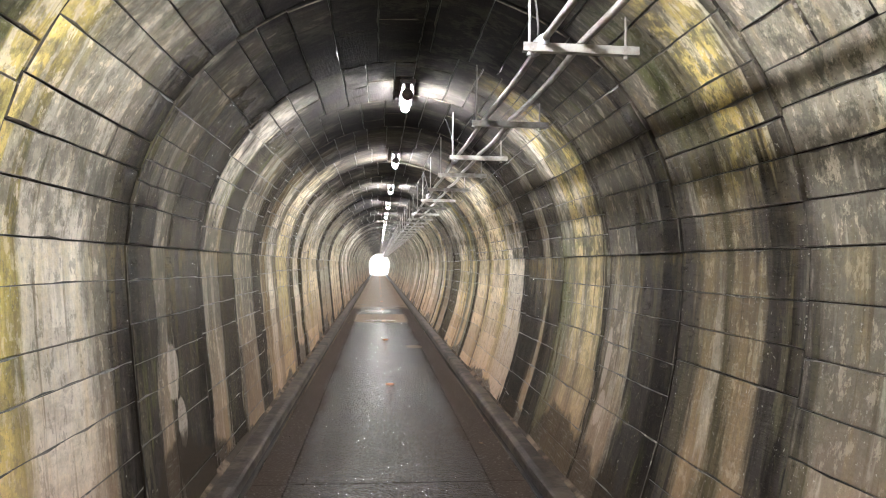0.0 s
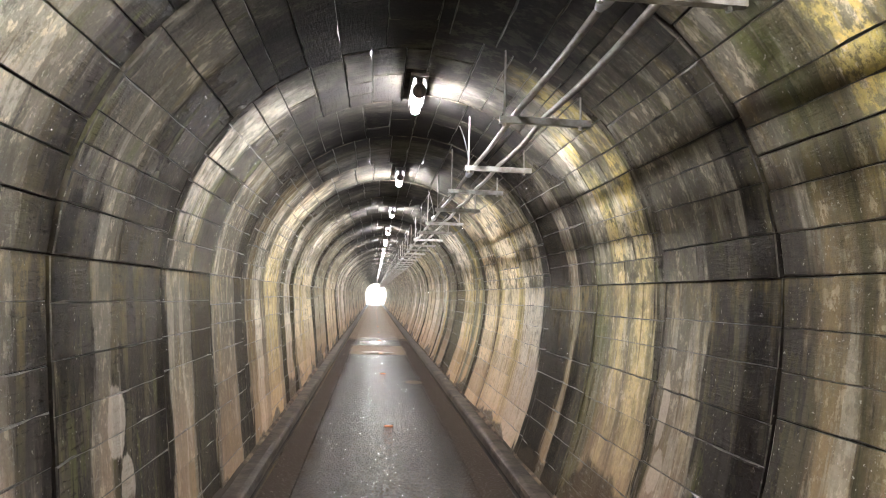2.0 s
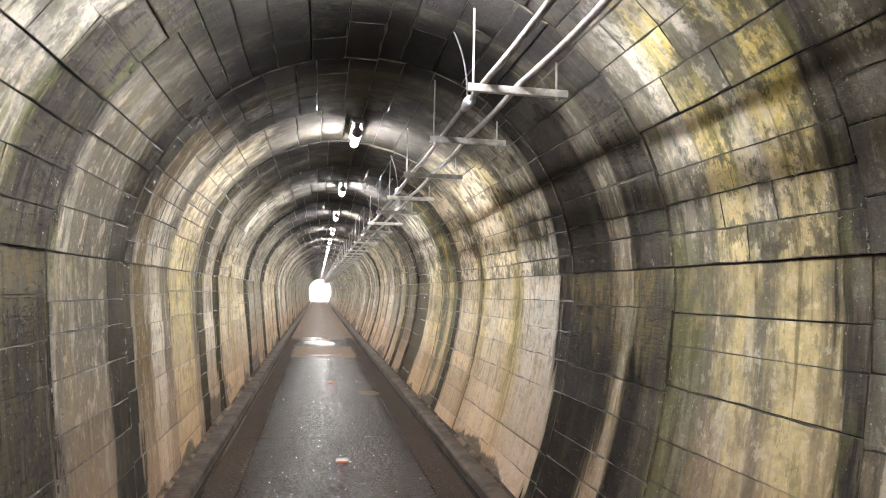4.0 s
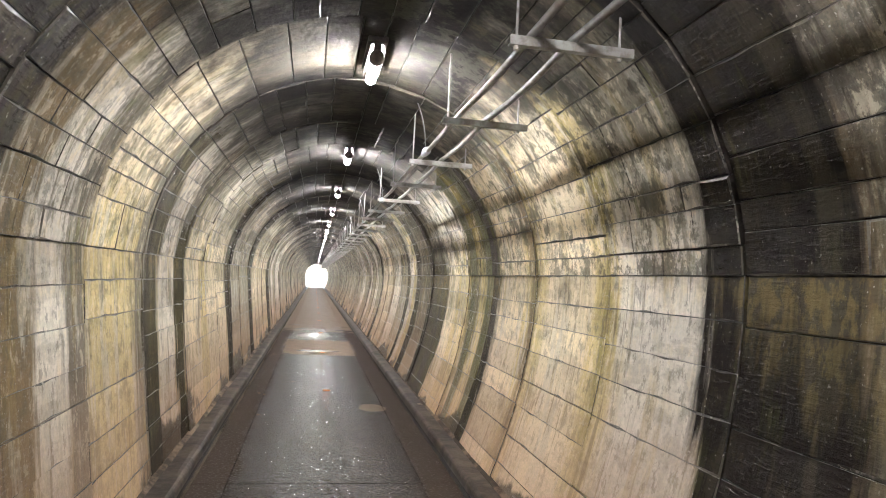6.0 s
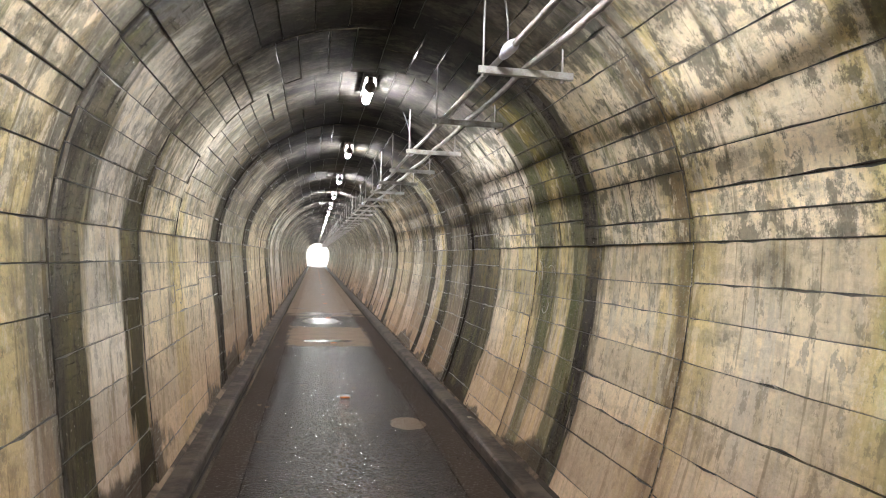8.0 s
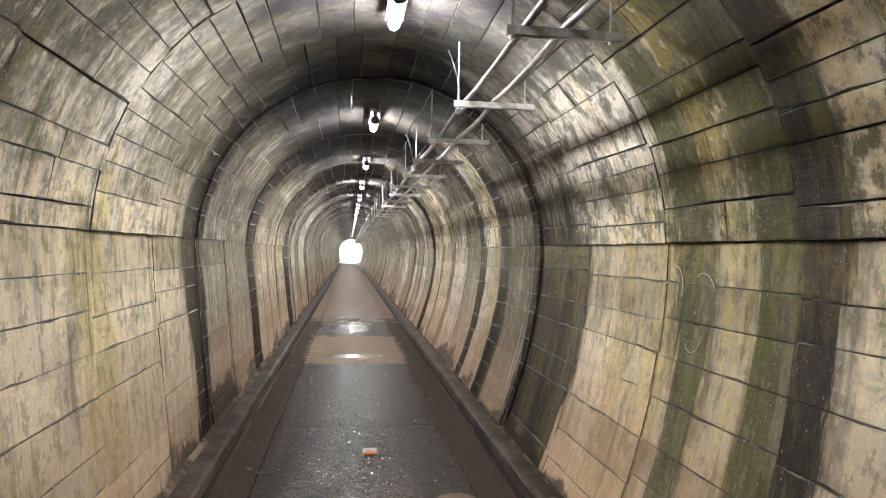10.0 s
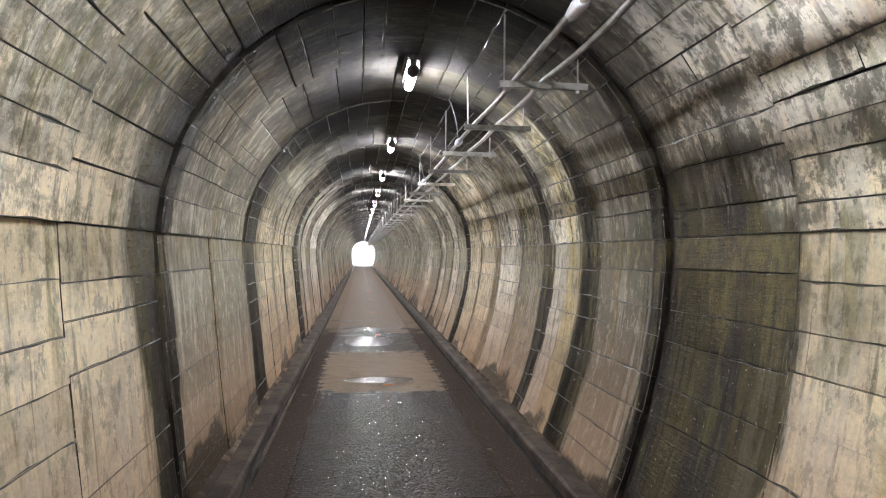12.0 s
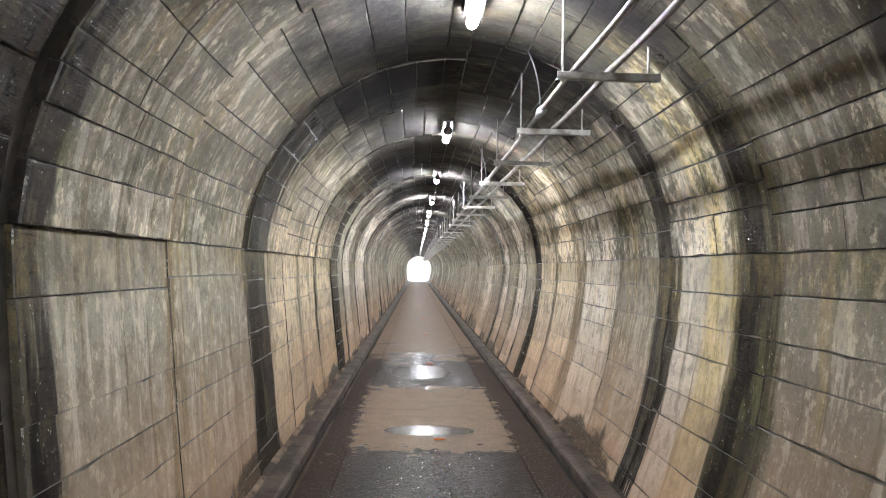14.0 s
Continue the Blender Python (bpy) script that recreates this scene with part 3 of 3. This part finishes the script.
for side, xg, nm in ((-1, GL, "kerb_left"), (1, GR, "kerb_right")):
    bm = bmesh.new()
    base = CX + side * (wall_half(0.05, side) + BACK + 0.03)
    x0 = xg + side * 0.012
    prof = [(x0, -0.06), (x0 + side * 0.005, 0.035), (x0 + side * 0.014, 0.058), (x0 + side * 0.03, 0.070), (x0 + side * 0.06, 0.074), (base, 0.07), (base, -0.06)]
    rows = []
    y = Y0
    while y < Y1 + 0.01:
        j = [noise.noise((y * 1.7, k * 3.1, side * 5.0)) * 0.007 for k in range(7)]
        rows.append([bm.verts.new((px + (j[k] if k < 5 else 0), y, pz + (j[(k + 3) % 7] if 0 < k < 6 else 0))) for k, (px, pz) in enumerate(prof)])
        y += 0.25 if -4 < y < 26 else 1.0
    for r0, r1 in zip(rows, rows[1:]):
        for k in range(6):
            bm.faces.new((r0[k], r0[k + 1], r1[k + 1], r1[k]))
    ledge = bmesh.new()
    xl = x0 + side * 0.15
    top = 0.105 if side > 0 else 0.11
    lrows = []
    y = Y0
    while y < Y1 + 0.01:
        j = [noise.noise((y * 1.9, k * 4.7, side * 8.0)) for k in range(5)]
        zt = top + 0.015 * j[4] + 0.015 * noise.noise((y * 0.6, 3.0, side * 2.0))
        xw = CX + side * (wall_half(zt, side) + 0.012)
        lp = [(xl, 0.05), (xl + side * 0.01, 0.080 + 0.003 * j[0])]
        for f, u in ((0.35, 0.16), (0.62, 0.38), (0.84, 0.66), (1.0, 1.0)):
            lp.append((xl + (xw - xl) * f, 0.08 + (zt - 0.08) * u + 0.008 * j[int(f * 4) % 4] * (f < 1)))
        lrows.append([ledge.verts.new((px, y, pz)) for px, pz in lp])
        y += 0.14 if -2 < y < 26 else 1.0
    for r0, r1 in zip(lrows, lrows[1:]):
        for k in range(5):
            ledge.faces.new((r0[k], r0[k + 1], r1[k + 1], r1[k]))
    tagged(part(nm.replace("kerb", "trim"), ledge, SILT_MAT, smooth=True), "sloping damp mortar fillet between the kerb and the wall", "fillet", kind="structure")
    tagged(part(nm, bm, KERB_MAT, smooth=False), "low damp concrete kerb with a rounded edge, stained brown", "kerb", kind="structure")

# portals: plain end walls round the openings
for y0, y1, nm in ((Y0 - 0.5, Y0, "portal_south"), (Y1, Y1 + 0.5, "portal_north")):
    bm = bmesh.new()
    outer = [(CX + 2.05, -0.3)] + [(CX + 2.05, 1.7)] + [(CX + math.cos(a) * 2.15, ZC + math.sin(a) * 1.95) for a in ANG[1:-1]] + [(CX - 2.05, 1.7), (CX - 2.05, -0.3)]
    big = [(CX + 9, -0.3), (CX + 9, 1.7)] + [(CX + 9 * math.cos(a), 1.7 + 6 * math.sin(a)) for a in ANG[1:-1]] + [(CX - 9, 1.7), (CX - 9, -0.3)]
    extrude_profile(bm, outer + big[::-1], y0, y1)
    tagged(part(nm, bm, KERB_MAT), "plain concrete portal wall round the tunnel mouth", "wall", kind="structure")


# ---- lamps ----
LAMP_X = CX + 0.03


def tunnel_lamp(y):
    e = new("tunnel_lamp")
    e.location = (LAMP_X, y, ZC + RAD)
    bm = bmesh.new()
    box(bm, -0.062, 0.062, -0.50, 0.10, -0.030, 0.012, 0.006)
    part("base_plate", bm, SOCKET_MAT, e, "dark rusty base plate")
    bm = bmesh.new()
    extrude_profile(bm, [(-0.050, -0.086), (-0.040, -0.038), (0.040, -0.038), (0.050, -0.086), (0.054, -0.086), (0.045, -0.031), (-0.045, -0.031), (-0.054, -0.086)], -0.47, 0.09)
    part("reflector", bm, ENAMEL_MAT, e, "chipped white enamel reflector")
    bm = bmesh.new()
    box(bm, -0.024, 0.024, -0.475, -0.425, -0.085, -0.030, 0.008)
    part("bracket", bm, SOCKET_MAT, e)
    bm = bmesh.new()
    tube(bm, [(0, -0.50 + 0.13 * t, -0.114) for t in (0.0, 0.06, 0.25, 0.5, 0.75, 1.0)], [0.014, 0.032, 0.046, 0.050, 0.046, 0.036], 18)
    part("socket", bm, SOCKET_MAT, e, "dark round lamp socket", smooth=True)
    bm = bmesh.new()
    tube(bm, [(0, -0.375, -0.114), (0, -0.36, -0.114), (0, 0.045, -0.114), (0, 0.07, -0.114), (0, 0.08, -0.114)], [0.025, 0.034, 0.034, 0.028, 0.012], 18)
    part("tube", bm, TUBE_MAT, e, "glowing white lamp tube", smooth=True)
    return tagged(e, "lit white tube lamp in a chipped enamel reflector under the vault", "lamp", group="lamps along the crown")


LAMP_Y = [5.84 + 3.45 * k for k in range(-10, 25)]
first = tunnel_lamp(LAMP_Y[0])
for y in LAMP_Y[1:]:
    copy_thing(first, Matrix.Translation((LAMP_X, y, ZC + RAD)))


# ---- cable brackets and conduits ----
BAR_Z = 2.552


def cable_bracket(y):
    e = new("cable_bracket")
    e.location = (0.90, y, BAR_Z)
    bm = bmesh.new()
    box(bm, -0.27, 0.27, -0.018, 0.018, -0.005, 0.0)
    box(bm, -0.27, 0.27, -0.018, -0.013, 0.0, 0.034)
    part("bar", bm, STEEL_MAT, e)
    for x in (-0.24, 0.21):
        top = ZC + math.sqrt(RAD ** 2 - (0.90 + x - CX) ** 2) - BAR_Z + 0.02
        bm = bmesh.new()
        tube(bm, [(x, 0, -0.02), (x, 0, top)], 0.006, 8)
        part("hanger_rod", bm, STEEL_MAT, e)
        bm = bmesh.new()
        tube(bm, [(x, 0, -0.022), (x, 0, -0.006)], 0.012, 6)
        part("nut", bm, STEEL_MAT, e)
    return tagged(e, "galvanised steel cable bracket hung on two thin rods", "bracket", group="cable brackets under the vault")


BRACKET_Y = [2.98, 4.62, 6.1, 7.29, 8.72, 10.22, 11.63, 13.1, 14.55, 15.9, 17.3, 18.75]
while BRACKET_Y[0] > Y0 + 1.5:
    BRACKET_Y.insert(0, BRACKET_Y[0] - 1.5)
while BRACKET_Y[-1] < Y1 - 1.5:
    BRACKET_Y.append(BRACKET_Y[-1] + 1.5)
first = cable_bracket(BRACKET_Y[0])
for y in BRACKET_Y[1:]:
    copy_thing(first, Matrix.Translation((0.90, y, BAR_Z)))

for x, sag, nm in ((0.725, 0.006, 1.0), (0.905, 0.022, 2.0)):
    bm = bmesh.new()
    pts = []
    for a, b in zip(BRACKET_Y, BRACKET_Y[1:]):
        for k in range(6):
            t = k / 6
            y = a + (b - a) * t
            s = math.sin(math.pi * t)
            pts.append((x + noise.noise((y * 0.7, nm * 9, 0)) * 0.014, y, BAR_Z + 0.034 + 0.017 - sag * s + noise.noise((y * 0.5, nm * 4, 3)) * 0.012 * s))
    tube(bm, pts, 0.0165, 10)
    tagged(part("conduit", bm, CONDUIT_MAT, smooth=True), "grey round cable conduit lying on the steel brackets", "conduit", group="conduits")


def cable_joint(y):
    e = new("cable_joint")
    e.location = (0.725, y, BAR_Z + 0.05)
    bm = bmesh.new()
    tube(bm, [(0, -0.11, 0), (0, -0.07, 0.0), (0, 0.0, 0.004), (0, 0.07, 0), (0, 0.12, 0)], [0.02, 0.03, 0.034, 0.028, 0.02], 12)
    part("taped_sleeve", bm, TAPE_MAT, e, "bluish white taped sleeve", smooth=True)
    bm = bmesh.new()
    dx = -0.10
    dz = ZC + math.sqrt(RAD ** 2 - (0.725 + dx - CX) ** 2) - BAR_Z - 0.05
    tube(bm, [(dx * t ** 1.5, 0.04 - 0.10 * math.sin(t * 2.2), dz * t) for t in [k / 8 for k in range(9)]], 0.005, 7)
    part("branch_cable", bm, CABLE_MAT, e, "thin grey cable rising to the vault", smooth=True)
    return tagged(e, "taped cable joint with a thin cable rising to the lamp", "cable joint", group="cable joints")


first = cable_joint(LAMP_Y[0] + 0.66)
for y in LAMP_Y[1:-1]:
    copy_thing(first, Matrix.Translation((0.725, y + 0.66, BAR_Z + 0.05)))


# ---- road studs ----
def road_stud(y):
    e = new("road_stud")
    e.location = (0.17, y, 0.0)
    bm = bmesh.new()
    box(bm, -0.055, 0.055, -0.05, 0.05, -0.004, 0.022, 0.008)
    part("body", bm, STEEL_MAT, e)
    bm = bmesh.new()
    box(bm, -0.05, 0.05, -0.056, -0.044, 0.003, 0.02, 0.003)
    part("reflector", bm, AMBER_MAT, e, "amber reflector")
    return tagged(e, "small road stud with an amber reflector on the wet path", "road stud", group="road studs along the path")


STUD_Y = [3.95, 8.89, 14.08, 18.64] + [23.5 + 4.87 * k for k in range(15)]
first = road_stud(STUD_Y[0])
for y in STUD_Y[1:]:
    copy_thing(first, Matrix.Translation((0.17, y, 0.0)))


# ---- chalk marks on the walls ----
CHALK_MAT = speckled("chalk", (0.62, 0.60, 0.56), (0.40, 0.37, 0.31), 60.0, 0.9)


def chalk_mark(side, strokes, y, z):
    """Loose chalk strokes given as arcs of (dy, dz, radius, start, end)."""
    e = new("chalk_mark")
    e.location = (CX + side * (wall_half(z, side) - 0.012), y, z)
    for dy, dz, r, a0, a1 in strokes:
        bm = bmesh.new()
        pts = []
        for k in range(13):
            a = radians(a0 + (a1 - a0) * k / 12)
            yy, zz = dy + r * math.cos(a), dz + r * 1.3 * math.sin(a)
            pts.append((side * (wall_half(z + zz, side) - wall_half(z, side)), yy, zz))
        tube(bm, pts, [0.001] + [0.003] * 11 + [0.001], 6)
        part("stroke", bm, CHALK_MAT, e)
    return tagged(e, "loose white chalk strokes scribbled on the stained concrete wall", "chalk mark", group="chalk marks")


chalk_mark(-1, [(0.0, 0.08, 0.055, 130, -80), (0.0, -0.07, 0.065, 80, -130)], 12.32, 1.28)
chalk_mark(-1, [(0.0, 0.06, 0.05, 120, -60), (-0.02, -0.10, 0.07, 60, -150)], 12.05, 1.34)
chalk_mark(1, [(0.0, 0.05, 0.09, 200, 80), (0.06, -0.05, 0.10, 170, 40)], 12.0, 1.38)
chalk_mark(1, [(0.0, 0.0, 0.12, 150, 60), (0.05, -0.12, 0.08, 190, 320)], 11.72, 1.36)

# ---- crumbs of dirt and stone by the gutters ----
bm = bmesh.new()
for k in range(420):
    sd = random.choice((-1, 1))
    y = random.uniform(0.5, 30)
    x = (GL + random.expovariate(14) + 0.04) if sd < 0 else (GR - random.expovariate(14) - 0.04)
    if random.random() < 0.18:
        x = random.uniform(GL + 0.05, GR - 0.05)
    r = random.uniform(0.003, 0.009)
    m = Matrix.Translation((x, y, r * 0.35)) @ Euler((random.random() * 3, random.random() * 3, random.random() * 3)).to_matrix().to_4x4() @ Matrix.Diagonal((r * random.uniform(0.7, 1.6), r * random.uniform(0.7, 1.6), r * 0.8, 1))
    bmesh.ops.create_icosphere(bm, subdivisions=1, radius=1.0, matrix=m)
tagged(part("grit", bm, GRIT_MAT), "scattered dark grit and crumbs beside the wet gutters", "grit", kind="stuff")

# ---- fallen leaves ----
LEAF_MAT = speckled("dead_leaf", (0.20, 0.13, 0.07), (0.09, 0.055, 0.03), 60.0, 0.6)
PALE_LEAF_MAT = speckled("bleached_leaf", (0.45, 0.40, 0.33), (0.28, 0.23, 0.17), 60.0, 0.7)


def fallen_leaf(x, y, z, size, turn, mat, label):
    """A curled leaf: two halves bent up from the midrib, on a short stalk."""
    e = new("fallen_leaf")
    e.location, e.rotation_euler = (x, y, z), (0, 0, radians(turn))
    bm = bmesh.new()
    rows = []
    for k in range(7):
        t = k / 6
        w = size * 0.36 * math.sin(math.pi * min(1.0, t * 0.96 + 0.02)) ** 0.7
        lift = size * 0.16 * (2 * t - 1) ** 2
        rows.append([bm.verts.new((w * u, size * (t - 0.5), 0.004 + lift + abs(u) * w * 0.5 + 0.002 * math.sin(7 * t + 3 * u))) for u in (-1, -0.5, 0, 0.5, 1)])
    for r0, r1 in zip(rows, rows[1:]):
        for k in range(4):
            bm.faces.new((r0[k], r0[k + 1], r1[k + 1], r1[k]))
    blade = part("blade", bm, mat, e, smooth=True)
    solid = blade.modifiers.new("thickness", "SOLIDIFY")
    solid.thickness = 0.0012
    bm = bmesh.new()
    tube(bm, [(0, -size * 0.5, 0.004 + size * 0.16), (0.003, -size * 0.66, 0.010), (0.006, -size * 0.8, 0.004)], 0.0012, 6)
    part("stalk", bm, mat, e)
    return tagged(e, label, "leaf", group="fallen leaves")


fallen_leaf(1.25, 12.75, 0.075, 0.060, 35, PALE_LEAF_MAT, "small bleached leaf on the damp concrete kerb")
for lx, ly, size, turn in ((-0.70, 13.7, 0.06, 20), (-0.60, 12.35, 0.05, 80), (-0.62, 13.62, 0.05, 130), (-0.76, 18.05, 0.06, 100), (0.86, 15.9, 0.055, 10), (0.30, 14.55, 0.05, 60), (-0.30, 14.75, 0.045, 100), (0.92, 5.9, 0.05, 40)):
    fallen_leaf(lx, ly, 0.0, size, turn, LEAF_MAT, "small dead brown leaf lying on the wet path")

# ---- facing panels of the side walls ----
for side, joints in ((-1, rings_left), (1, rings_right)):
    rest_v, rest_f, rest_m = [], [], []
    for y0, y1 in zip(joints, joints[1:]):
        push = random.uniform(-0.007, 0.007)
        zs = [c + (random.uniform(-0.03, 0.03) if 0 < c < SPRING else 0.0) for c in COURSES]
        if random.random() < 0.6:
            zs.pop(random.randint(2, 6))
        for z0, z1 in zip(zs, zs[1:]):
            a, b = wall_half(z0, side), wall_half(z1, side)
            d = push + random.uniform(-0.004, 0.004)
            g0, g1 = OPEN.get(y0, random.uniform(0.0, 0.003)), OPEN.get(y1, random.uniform(0.0, 0.003))
            h0, h1 = random.choice((0.0, 0.0, 0.0005, 0.002)), random.choice((0.0, 0.0, 0.0005, 0.002))
            quad = [(CX + side * (a + d), y0 + g0, z0 + h0), (CX + side * (a + d), y1 - g1, z0 + h0), (CX + side * (b + d), y1 - g1, z1 - h1), (CX + side * (b + d), y0 + g0, z1 - h1)]
            out = Vector((-side * (z1 - z0), 0, b - a)).normalized()
            near = 0.5 < y0 < 46
            vs, fs, fl = slab(quad, out, cham=random.uniform(0.0003, 0.0018), sink=0.005, jig=0.0016, ragged=0.5 < y0 < 28)
            if near:
                ob = new("panel", edged(mesh_of("panel", [tuple(v) for v in vs], fs, WALL_MAT), fl))
                ob.parent = walls[side]
            else:
                k = len(rest_v)
                rest_v += [tuple(v) for v in vs]
                rest_f += [tuple(k + i for i in f) for f in fs]
                rest_m += fl
    ob = new("panels", edged(mesh_of("panels", rest_v, rest_f, WALL_MAT), rest_m))
    ob.parent = walls[side]
    tagged(ob, kind="stuff")
